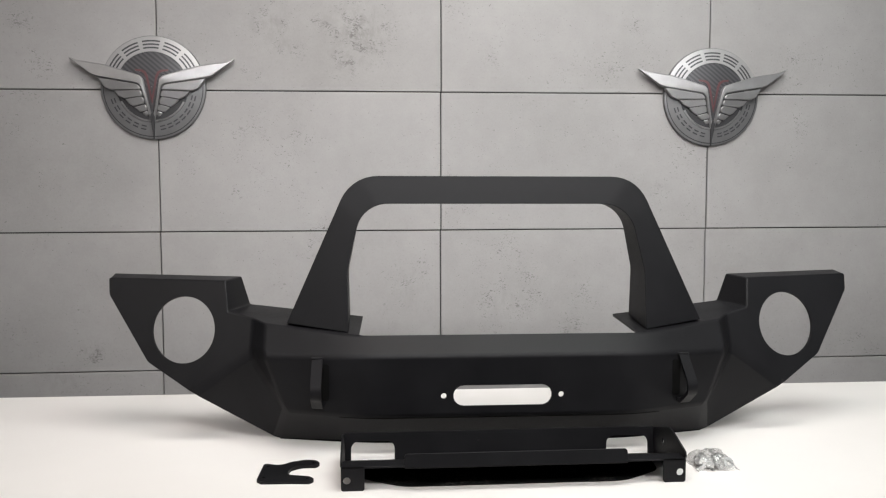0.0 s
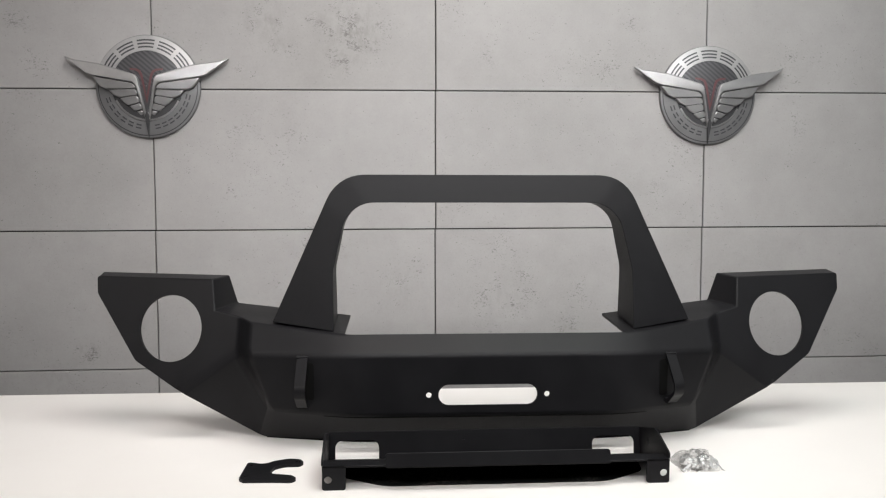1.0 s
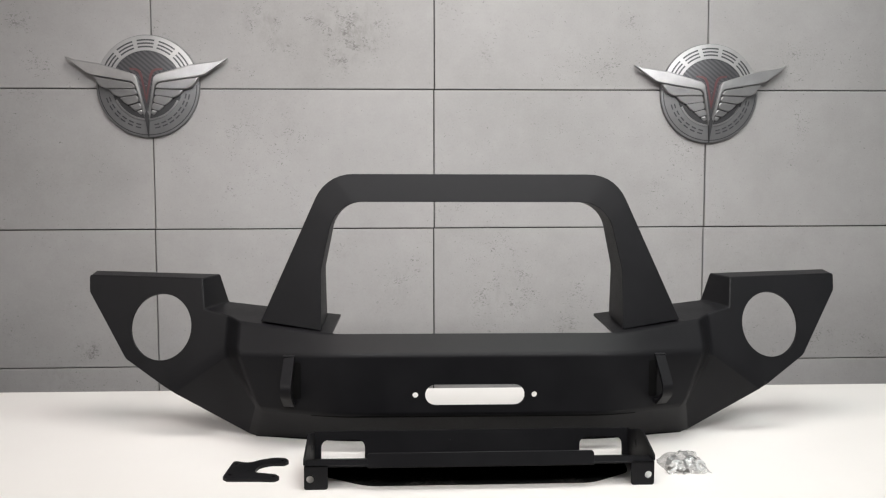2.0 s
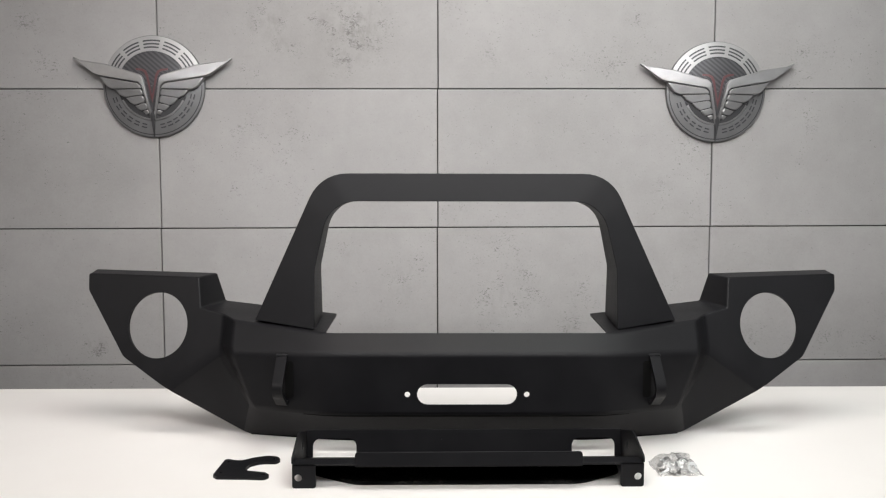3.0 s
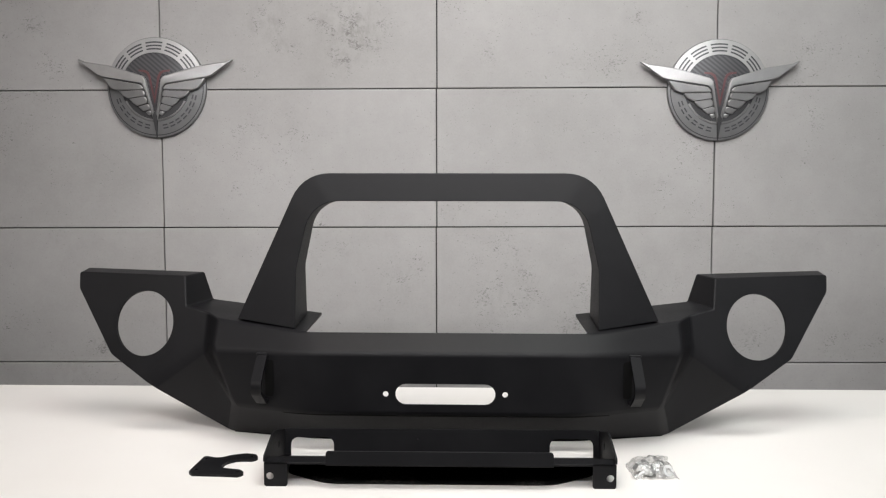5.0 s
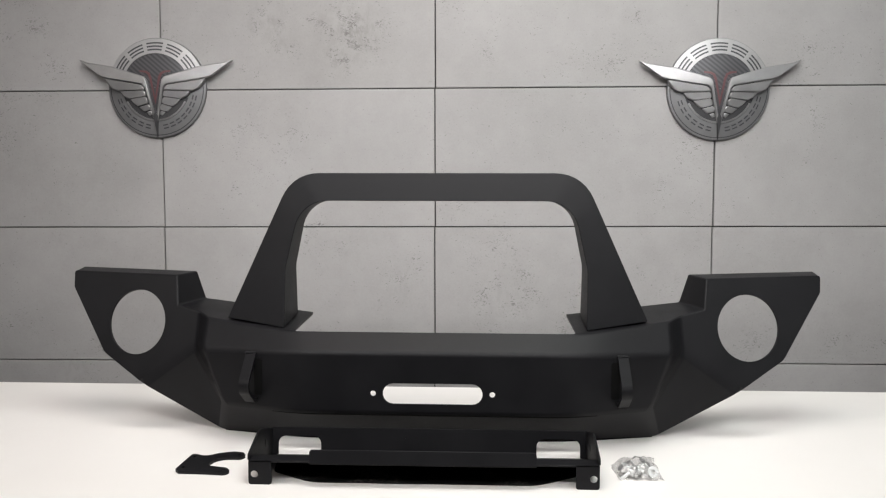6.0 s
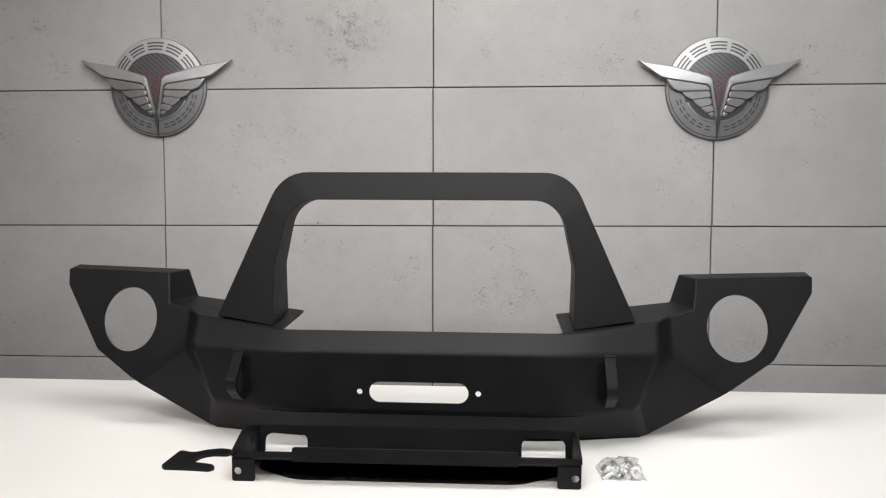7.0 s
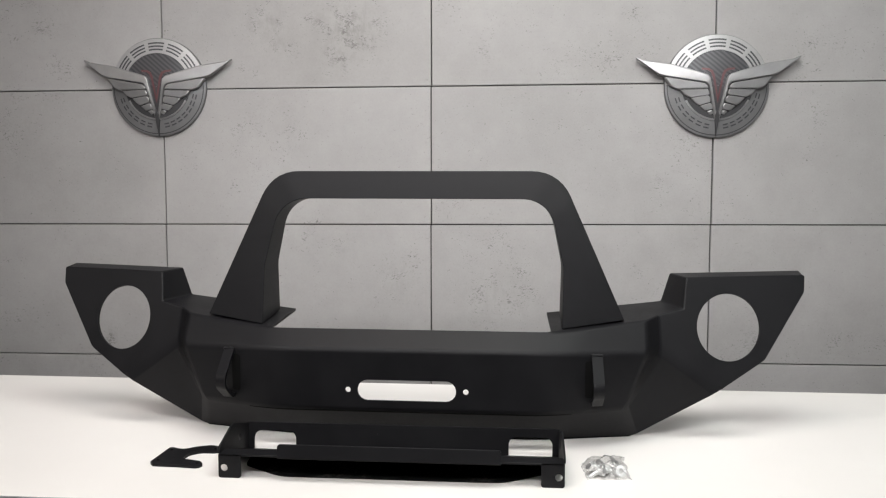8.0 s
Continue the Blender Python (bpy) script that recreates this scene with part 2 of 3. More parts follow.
def rounded(points, radius, n=6):
    """A closed outline with its corners rounded; radius is one number or one for each corner."""
    out, c = [], len(points)
    for k in range(c):
        p, a, b = (Vector(points[(k + s) % c]) for s in (0, -1, 1))
        r = radius[k] if isinstance(radius, (list, tuple)) else radius
        u, w = (a - p).normalized(), (b - p).normalized()
        ang = u.angle(w)
        if r <= 0 or ang > 3.1:
            out.append(tuple(p))
            continue
        d = min(r / math.tan(ang / 2), 0.48 * (a - p).length, 0.48 * (b - p).length)
        r = d * math.tan(ang / 2)
        mid = p + (u + w).normalized() * (r / math.sin(ang / 2))
        s, e = p + u * d - mid, p + w * d - mid
        turn = math.atan2(s.x * e.y - s.y * e.x, s.dot(e))
        for q in range(n + 1):
            f = turn * q / n
            out.append((mid.x + s.x * math.cos(f) - s.y * math.sin(f), mid.y + s.x * math.sin(f) + s.y * math.cos(f)))
    return out


def revolve(name, prof, n, mat, parent, m, label=""):
    """Turned or hexagonal solid from (radius, height) pairs."""
    verts, faces = [], []
    for r, z in prof:
        for k in range(n):
            a = 2 * math.pi * k / n
            verts.append(m @ Vector((r * math.cos(a), r * math.sin(a), z)))
    for j in range(len(prof) - 1):
        for k in range(n):
            faces.append((j * n + k, j * n + (k + 1) % n, (j + 1) * n + (k + 1) % n, (j + 1) * n + k))
    faces += [tuple(range(n)), tuple(range(len(verts) - n, len(verts)))]
    return mesh_ob(name, verts, faces, mat, parent, label)


def thing(name, x, y, z, label, category, turn=0.0, group=""):
    ob = new(name)
    ob.empty_display_size = 0.05
    ob.matrix_world = pose(x, y, z, 0, 0, turn)
    return tagged(ob, label, category, group)


# ---- room ----
FLOOR_Z, WALL_Y = -0.76, 2.85
tagged(box("floor", -4.2, 4.2, -3.2, 3.1, FLOOR_Z - 0.1, FLOOR_Z, FLOOR_GREY), "grey painted studio floor", "floor", kind="structure")
# ceiling and the three other walls are assumed, unseen; their dark grey limits bounce light
tagged(box("ceiling", -4.2, 4.2, -3.2, 3.1, 2.5, 2.6, PLASTER), "plain grey studio ceiling", "ceiling", kind="structure")
tagged(box("wall_west", -4.3, -4.2, -3.2, 3.1, FLOOR_Z, 2.5, PLASTER), "plain painted side wall", "wall", kind="structure")
tagged(box("wall_east", 4.2, 4.3, -3.2, 3.1, FLOOR_Z, 2.5, PLASTER), "plain painted side wall", "wall", kind="structure")
tagged(box("wall_south", -4.2, 4.2, -3.3, -3.2, FLOOR_Z, 2.5, PLASTER), "plain painted wall opposite the panels", "wall", kind="structure")
wall_north = tagged(box("wall_north", -4.2, 4.2, WALL_Y + 0.016, WALL_Y + 0.2, FLOOR_Z, 2.5, JOINT),
                    "wall clad with large pitted grey concrete panels", "wall", kind="structure")

# ---- table ----
TABLE_Y0, TABLE_Y1 = 1.468, 2.376
table = thing("table", 0, 0, FLOOR_Z, "long white-topped studio table with grey front edge", "table")
box("tabletop", -1.75, 1.75, TABLE_Y0 + 0.003, TABLE_Y1, -FLOOR_Z - 0.03, -FLOOR_Z, WHITE_TOP, table, "smooth white laminate tabletop", 0.0015)
box("edge_band", -1.75, 1.75, TABLE_Y0, TABLE_Y0 + 0.003, -FLOOR_Z - 0.03, -FLOOR_Z - 0.001, EDGE_GREY, table, "grey edge band")
for sx in (-1.62, 1.62):
    for sy in (TABLE_Y0 + 0.06, TABLE_Y1 - 0.1):
        box("leg", sx - 0.025, sx + 0.025, sy, sy + 0.05, 0, -FLOOR_Z - 0.03, LEG_GREY, table, bevel=0.002)
box("apron", -1.6, 1.6, TABLE_Y1 - 0.07, TABLE_Y1 - 0.05, -FLOOR_Z - 0.1, -FLOOR_Z - 0.03, LEG_GREY, table, bevel=0.001)

# ---- bumper ----
PIVOT_Y = 1.95
bumper = thing("bumper", -0.003, PIVOT_Y, 0, "matte black steel off-road bumper with hoop, standing on the white table", "car bumper", turn=-0.6)


def wing_y(x, z):
    return 1.9724 + 0.2288 * (x - 0.7) + 0.3229 * (z - 0.25)


CREASE_Z = 0.2100
# One folded steel shell: centre plate with winch slot, chamfer, lower band, corner folds, top plates, wings with fog-lamp openings.
FACE_Y, CREASE_Y, BEND = 1.805, 1.8105, 0.295
S = {
    "F": (0.495, 1.938, 0.001), "H": (0.468, 1.856, 0.084), "K3": (0.513, 1.860, 0.205), "K1": (0.515, 1.904, 0.269),
    "K2": (0.547, wing_y(0.547, 0.2744), 0.2744), "G": (0.549, wing_y(0.549, 0.2), 0.2), "E": (0.676, wing_y(0.676, 0.110), 0.110),
    "P2": (0.6045, wing_y(0.6045, 0.287), 0.287), "P1": (0.6137, wing_y(0.6137, 0.3551), 0.3551),
    "Q1": (0.588, 2.047, 0.358), "Q2": (0.570, 2.056, 0.291), "T1": (0.303, 2.038, 0.262), "A": (0.898, 2.112, 0.3605),
}
WING = rounded([(0.547, 0.2744), (0.6045, 0.287), (0.6137, 0.3551), (0.893, 0.357), (0.889, 0.3185), (0.786, 0.173), (0.676, 0.110), (0.549, 0.2)],
               [0, 0, 0, 0.005, 0.02, 0.03, 0, 0])
EDGE_X, EDGE_Z = next((u, v) for u, v in WING if u > 0.85)
S["B"] = (EDGE_X, wing_y(EDGE_X, EDGE_Z), EDGE_Z)
# the four long fold lines run straight across the middle and swing back towards the corners
BENDS = {"b": ((BEND, 1.89, 0.004), "F"), "l": ((BEND, FACE_Y, 0.081), "H"), "u": ((0.318, CREASE_Y, CREASE_Z), "K3"), "t": ((0.327, 1.848, 0.2485), "K1")}
STEPS = 10
for key, (mid, end) in BENDS.items():
    mid, end = Vector(mid), Vector(S[end])
    start, stop = mid - Vector((0.05, 0, 0)), mid.lerp(end, 0.32)
    for k in range(STEPS + 1):
        f = k / STEPS
        S[f"{key}{k}"] = tuple(start * (1 - f) ** 2 + mid * 2 * f * (1 - f) + stop * f * f)
SIDE_FACES = ["K3 G K2 K1", "H G K3", "F E G H", "T1 K2 P2 Q2", "P1 B A Q1", "P2 P1 Q1 Q2",
              " ".join(["T1", *(f"t{k}" for k in range(STEPS + 1) if S[f"t{k}"][0] > 0.299), "K1", "K2"])]
for low, high in ("bl", "lu", "ut"):
    SIDE_FACES += [f"{low}{k} {low}{k + 1} {high}{k + 1} {high}{k}" for k in range(STEPS)]
    SIDE_FACES.append(f"{low}{STEPS} {BENDS[low][1]} {BENDS[high][1]} {high}{STEPS}")


def bumper_shell():
    verts, faces = [], []

    def add(points, polys):
        at = len(verts)
        verts.extend((x, y - PIVOT_Y, z) for x, y, z in points)
        faces.extend(tuple(at + k for k in f) for f in polys)

    def sheet(loops, depth, sgn):
        tris = tessellate_polygon([[Vector((u, v, 0)) for u, v in loop] for loop in loops])
        add([(sgn * u, depth(u, v), v) for loop in loops for u, v in loop], tris)

    names = list(S)
    for sgn in (1, -1):
        add([(sgn * x, y, z) for x, y, z in S.values()], [[names.index(k) for k in f.split()] for f in SIDE_FACES])
        sheet([WING, ring(0.707, 0.2455, 0.073, 48)], wing_y, sgn)
    for low, high in (("b0", "l0"), ("u0", "t0")):
        (x, y, z), (x2, y2, z2) = S[low], S[high]
        add([(-x, y, z), (x, y, z), (x2, y2, z2), (-x2, y2, z2)], [(0, 1, 2, 3)])
    def face_depth(u, v):
        return FACE_Y + (CREASE_Y - FACE_Y) * (v - 0.081) / (CREASE_Z - 0.081)

    (low_x, _, low_z), (top_x, _, top_z) = S["l0"], S["u0"]
    outer = [(-low_x, low_z), (low_x, low_z), (top_x, top_z), (-top_x, top_z)]
    inner = [(-0.16, 0.094), (0.16, 0.094), (0.16, 0.160), (-0.16, 0.160)]
    add([(u, face_depth(u, v), v) for u, v in outer + inner], [(k, (k + 1) % 4, 4 + (k + 1) % 4, 4 + k) for k in range(4)])
    sheet([inner, slot_loop(0, 0.1237, 0.1065, 0.0221), ring(0.127, 0.1237, 0.0062, 14), ring(-0.127, 0.1237, 0.0062, 14)], face_depth, 1)

    me = bpy.data.meshes.new("shell")
    bm = bmesh.new()
    made = [bm.verts.new(v) for v in verts]
    for f in faces:
        bm.faces.new([made[k] for k in f])
    bmesh.ops.remove_doubles(bm, verts=bm.verts, dist=2e-4)
    bmesh.ops.recalc_face_normals(bm, faces=bm.faces)
    if max(bm.faces, key=lambda f: f.calc_area()).normal.y > 0:
        bmesh.ops.reverse_faces(bm, faces=bm.faces)
    weight = bm.edges.layers.float.new("bevel_weight_edge")
    for e in bm.edges:
        if len(e.link_faces) == 2 and e.calc_face_angle() > radians(6):
            fold = math.degrees(e.calc_face_angle())
            e[weight] = 1.0 if fold < 40 else 0.5 if fold < 56 else 0.28
    for e in bm.edges:
        e.smooth = len(e.link_faces) == 2
    for f in bm.faces:
        f.smooth = True
    bm.to_mesh(me)
    bm.free()
    me.materials.append(BLACK)
    ob = new("shell", me)
    ob.parent = bumper
    ob["label"] = "folded black sheet steel shell with winch slot and round fog lamp openings"
    b = ob.modifiers.new("fold", "BEVEL")
    b.width, b.segments, b.limit_method, b.use_clamp_overlap = 0.014, 6, "WEIGHT", False
    s = ob.modifiers.new("thickness", "SOLIDIFY")
    s.thickness, s.offset = 0.006, -1
    w = ob.modifiers.new("flat", "WEIGHTED_NORMAL")
    w.weight, w.keep_sharp = 100, True
    return ob


bumper_shell()
# contact shade along the bottom edge, put into an added near-black strip
line = [S["F"]] + [S[f"b{k}"] for k in range(STEPS, -1, -1)]
line = [(-x, y, z) for x, y, z in line] + line[::-1]
count = len(line)
mesh_ob("contact_shade", [(x * 0.985, y + 0.002 - PIVOT_Y, z) for z in (0.0, 0.02) for x, y, _ in line],
        [(k, k + 1, count + k + 1, count + k) for k in range(count - 1)], SHADE_BLACK, bumper, "narrow near-black strip for contact shade, which the bumper stands on", solid=-0.004)


# near-black strip for the shaded gap between face plate and lower band, closing towards the corners
def shade_line(at):
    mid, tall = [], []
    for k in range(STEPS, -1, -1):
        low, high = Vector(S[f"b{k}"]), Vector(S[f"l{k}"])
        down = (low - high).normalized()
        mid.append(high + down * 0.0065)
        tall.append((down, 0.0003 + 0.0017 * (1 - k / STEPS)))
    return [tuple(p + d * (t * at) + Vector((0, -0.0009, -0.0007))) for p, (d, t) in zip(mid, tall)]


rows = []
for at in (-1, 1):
    right = shade_line(at)
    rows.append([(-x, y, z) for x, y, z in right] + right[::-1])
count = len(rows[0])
mesh_ob("gap_shade", [(x, y - PIVOT_Y, z) for row in rows for x, y, z in row], [(k, k + 1, count + k + 1, count + k) for k in range(count - 1)], SHADE_BLACK, bumper,
        "near-black strip for the shaded gap under the face plate", solid=-0.003)


# hoop: a box section that leans back at the front and tapers upwards
def hoop_y(x, z):
    return 1.859 + 0.225 * max(0.0, abs(x) - 0.31) + 0.225 * (z - 0.25)


def hoop_outline():
    n = 10
    outer = rounded([(0.467, 0.2690), (0.3255, 0.5935), (0.0, 0.5935), (0.0, 0.2)], [0, 0.09, 0, 0], n)[:n + 3]
    inner = rounded([(0.331, 0.2530), (0.334, 0.381), (0.303, 0.5315), (0.0, 0.5315), (0.0, 0.2)], [0, 0.05, 0.072, 0, 0], n)
    inner = inner[:2 * n + 4]

    def spread(line, count):
        line = [Vector(p) for p in line]
        run = [0.0]
        for a, b in zip(line, line[1:]):
            run.append(run[-1] + (b - a).length)
        out = []
        for s in np.linspace(0, run[-1], count):
            k = min(max(int(np.searchsorted(run, s)) - 1, 0), len(line) - 2)
            f = (s - run[k]) / max(run[k + 1] - run[k], 1e-9)
            out.append(tuple(line[k].lerp(line[k + 1], f)))
        return out

    return spread(outer, 44), spread(inner, 44)


OUTER, INNER = hoop_outline()
HOOP_BACK = 2.003
full_o = OUTER + [(-x, z) for x, z in reversed(OUTER[:-1])]
full_i = INNER + [(-x, z) for x, z in reversed(INNER[:-1])]
N = len(full_o)
hv = [(x, hoop_y(x, z) - PIVOT_Y, z) for x, z in full_o] + [(x, hoop_y(x, z) - PIVOT_Y, z) for x, z in full_i]
hv += [(x, HOOP_BACK - PIVOT_Y, z) for x, z in full_o] + [(x, HOOP_BACK - PIVOT_Y, z + (0.012 if k in (0, N - 1) else 0)) for k, (x, z) in enumerate(full_i)]
hf = []
for k in range(N - 1):
    hf += [(k, k + 1, N + k + 1, N + k), (2 * N + k, 3 * N + k, 3 * N + k + 1, 2 * N + k + 1),
           (k, 2 * N + k, 2 * N + k + 1, k + 1), (N + k, N + k + 1, 3 * N + k + 1, 3 * N + k)]
hf += [(0, N, 3 * N, 2 * N), (N - 1, 3 * N - 1, 4 * N - 1, 2 * N - 1)]
mesh_ob("hoop", hv, hf, BLACK, bumper, "black box-section hoop with rounded corners", 0.003, sharp=28)

# tow loops: bent straps welded to the angled face
for sgn in (1, -1):
    prof = rounded([(1.85, 0.203), (1.826, 0.203), (1.768, 0.153), (1.768, 0.130), (1.816, 0.098), (1.845, 0.098)], [0, 0.012, 0.024, 0.022, 0.014, 0], 7)
    inner = rounded([(1.85, 0.195), (1.830, 0.195), (1.776, 0.149), (1.776, 0.134), (1.820, 0.106), (1.845, 0.106)], [0, 0.006, 0.016, 0.014, 0.008, 0], 7)
    loop = prof + inner[::-1]
    x0 = 0.392 if sgn > 0 else 0.384
    plate("tow_loop", loop, [], lambda u, v, w: (sgn * (x0 + 0.023 * w), u - PIVOT_Y + 0.27 * (0.024 * w - 0.012), v), BLACK, bumper,
          "bent black steel tow loop", 0.0028)


def face_y(x, z):
    """Depth of the angled face between its lower and upper fold."""
    def along(key):
        pts = [S[f"{key}{k}"] for k in range(STEPS + 1)] + [S[BENDS[key][1]]]
        return [float(np.interp(x, [q[0] for q in pts], [q[c] for q in pts])) for c in (1, 2)]
    (y0, z0), (y1, z1) = along("l"), along("u")
    return y0 + (y1 - y0) * (z - z0) / (z1 - z0)


# near-black patches carry the dark inside the tow loops, uneven weld beads where the loops meet the face
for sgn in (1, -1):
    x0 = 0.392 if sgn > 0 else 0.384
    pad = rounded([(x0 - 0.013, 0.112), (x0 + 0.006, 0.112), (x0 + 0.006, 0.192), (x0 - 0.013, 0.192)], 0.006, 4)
    plate("loop_shade", pad, [], lambda u, v, w: (sgn * u, face_y(u, v) - 0.0015 + 0.006 * w - PIVOT_Y, v), SHADE_BLACK, bumper, "near-black patch for the dark opening inside the tow loop")
    for z in (0.2035, 0.0975):
        bead = [(0.0008, 0.0)] + [(0.0034 + 0.0003 * math.sin(1.3 * k + z * 90), 0.0025 * k) for k in range(1, 11)] + [(0.0008, 0.0275)]
        at = face_y(x0 + 0.012, z) - 0.001 - PIVOT_Y
        revolve("weld_bead", bead, 9, BLACK, bumper, Matrix.Translation((sgn * (x0 + 0.0115) - 0.01375, at, z)) @ pose(0, 0, 0, 0, 90), "uneven weld bead")

# ---- winch tray in front of the bumper ----
TY = 1.594
tray = thing("winch_tray", -0.0115, TY, 0, "black folded steel winch mounting tray lying on the table", "mounting bracket")
for sgn in (1, -1):
    tab = rounded([(0.287, 0.0), (0.331, 0.0), (0.331, 0.0465), (0.287, 0.0465)], [0.005, 0.005, 0.002, 0.002], 4)
    plate("foot_tab", tab, [ring(0.320, 0.0195, 0.0072, 20)], lambda u, v, w: (sgn * u, 0.004 * w, v), BLACK, tray, "", 0.0007)
    gus = rounded([(0.001, 0.047), (0.001, 0.058), (0.074, 0.080), (0.094, 0.080), (0.183, 0.055), (0.183, 0.0), (0.12, 0.0), (0.045, 0.030)],
                  [0.002, 0.006, 0.006, 0.006, 0.004, 0, 0.004, 0.004], 4)
    plate("gusset", gus, [ring(0.124, 0.042, 0.0055, 16, 0.0085)], lambda u, v, w: (sgn * (0.3325 - 0.0035 * w), u, v), BLACK, tray, "", 0.0008)
    box("end_shelf", min(sgn * 0.2, sgn * 0.330), max(sgn * 0.2, sgn * 0.330), 0.0, 0.034, 0.0425, 0.0465, BLACK, tray, bevel=0.001)
CUT0, CUT1, CUT_Z = 0.2258, 0.3165, 0.039
back = rounded([(-0.3295, 0.0), (-CUT1, 0.0), (-CUT1, CUT_Z), (-CUT0, CUT_Z), (-CUT0, 0.0), (CUT0, 0.0), (CUT0, CUT_Z), (CUT1, CUT_Z), (CUT1, 0.0), (0.3295, 0.0), (0.3295, 0.056), (-0.3295, 0.056)],
               [0, 0, 0.016, 0.016, 0, 0, 0.016, 0.016, 0, 0, 0, 0], 5)
plate("back_plate", back, [ring(-0.049, 0.037, 0.0015, 10)], lambda u, v, w: (u, 0.178 + 0.12 * v + 0.004 * w, v), BLACK, tray, "", 0.0006)
# hidden sheet added to stop overhead light reaching below the tray
mesh_ob("light_stop", [(x, y, z) for x in (-0.329, 0.329) for y, z in ((0.028, 0.0425), (0.178, 0.0008))], [(0, 1, 3, 2)], BLACK, tray, "added sloping sheet that keeps light from under the tray", solid=-0.003)
# added sheet whose near-black colour carries the shade under the tray
sheet_edge = rounded([(-0.300, 0.070), (-0.215, 0.014), (0.215, 0.014), (0.300, 0.070), (0.312, 0.17), (-0.312, 0.17)], [0.03, 0.08, 0.08, 0.03, 0.01, 0.01], 8)
plate("under_tray_shade", sheet_edge, [], lambda u, v, w: (u, v, 0.0018 - 0.0014 * w), DUSTY_SHADE, tray, "dusty near-black sheet added for the dark under the tray", 0.0006)
lip = rounded([(-0.2125, 0.047), (0.2125, 0.047), (0.2125, 0.071), (-0.2125, 0.071)], [0, 0, 0.005, 0.005], 4)
plate("front_lip", lip, [], lambda u, v, w: (u, -0.014 + 0.22 * (v - 0.047) + 0.004 * w, v), BLACK, tray, "", 0.0008)
box("lip_shelf", -0.2125, 0.2125, -0.012, 0.030, 0.044, 0.0475, BLACK, tray, bevel=0.001)

# ---- flat adapter plate ----
adapter = thing("adapter_plate", -0.46, 1.695, 0, "flat black forked steel adapter plate lying on the table", "metal plate")
shape = rounded([(-0.503, 1.752), (-0.470, 1.736), (-0.449, 1.757), (-0.421, 1.769), (-0.399, 1.763), (-0.390, 1.745), (-0.397, 1.731), (-0.429, 1.731),
                 (-0.446, 1.715), (-0.451, 1.689), (-0.444, 1.678), (-0.407, 1.668), (-0.395, 1.652), (-0.403, 1.638), (-0.440, 1.642), (-0.496, 1.644), (-0.506, 1.656)],
                [0.006, 0.02, 0.03, 0.02, 0.012, 0.01, 0.008, 0.03, 0.02, 0.012, 0.012, 0.012, 0.01, 0.01, 0.03, 0.006, 0.006], 5)
plate("forked_sheet", [(x + 0.46, y - 1.695) for x, y in shape],
      [ring(x + 0.46, y - 1.695, 0.0042, 12) for x, y in ((-0.493, 1.731), (-0.494, 1.667), (-0.409, 1.655), (-0.403, 1.748))],
      lambda u, v, w: (u, v, 0.006 - 0.006 * w), BLACK, adapter, "", 0.0007)


# ---- hardware bag ----
def washer(parent, m, r0, r1, h):
    prof_o, prof_i = ring(0, 0, r1, 24), ring(0, 0, r0, 24)
    return plate("washer", prof_o, [prof_i], lambda u, v, w: m @ Vector((u, v, h * w)), ZINC, parent, "", 0.0003)


def bolt(parent, m, d, length):
    b = revolve("bolt", [(d * 0.5, 0), (d * 0.5, length)], 14, ZINC, parent, m)
    revolve("bolt_head", [(d * 0.92, -d * 0.65), (d * 0.92, 0.0)], 6, ZINC, b, m)
    return b


rng = random.Random(4)
bag = thing("hardware_bag", 0.4035, 1.680, 0, "clear plastic bag of zinc-plated bolts, nuts and washers on the table", "bag of bolts")
for k in range(11):
    m = pose(rng.uniform(-0.026, 0.024), rng.uniform(-0.024, 0.024), rng.uniform(0.007, 0.02), 90 + rng.uniform(-22, 22), 0, rng.uniform(0, 360))
    bolt(bag, m, 0.0085, rng.uniform(0.018, 0.026))
for k in range(9):
    m = pose(rng.uniform(-0.034, 0.03), rng.uniform(-0.03, 0.024), rng.uniform(0.005, 0.02), rng.uniform(20, 80), rng.uniform(-30, 30), rng.uniform(-60, 60))
    revolve("nut", [(0.0075, 0), (0.0075, 0.007)], 6, ZINC, bag, m)
washer(bag, pose(0.0255, -0.030, 0.0165, 62, 0, 14), 0.0048, 0.0108, 0.0026)
for k in range(4):
    m = pose(rng.uniform(-0.03, 0.02), rng.uniform(-0.028, 0.02), rng.uniform(0.008, 0.022), rng.uniform(0, 60), rng.uniform(-30, 30), rng.uniform(0, 90))
    washer(bag, m, 0.0045, 0.0095, 0.002)
verts, faces = [], []
NU, NV = 34, 30
for side in (1, -1):
    for j in range(NV + 1):
        for i in range(NU + 1):
            u, v = 2 * i / NU - 1, 2 * j / NV - 1
            fill = max(0.0, (1 - abs(u) ** 4) * (1 - abs(v) ** 4))
            bump = noise.noise(Vector((u * 2.6, v * 2.6, 3.1))) * 0.006 + noise.noise(Vector((u * 6, v * 6, 9.0))) * 0.003
            rim = noise.noise(Vector((u * 3, v * 3, 20.0)))
            x = u * (0.0425 + 0.004 * rim) - 0.003 * v
            y = v * (0.044 + 0.004 * rim) + 0.003 * u
            if side > 0:
                z = 0.004 + 0.006 * abs(rim) + 0.014 * max(0.0, u + v - 0.9) + fill * (0.025 + bump)
            else:
                z = 0.004 + 0.006 * abs(rim) + 0.014 * max(0.0, u + v - 0.9) - fill * (0.003 + 0.006 * abs(rim))
            verts.append((x, y, max(z, 0.0006)))
M = (NU + 1) * (NV + 1)
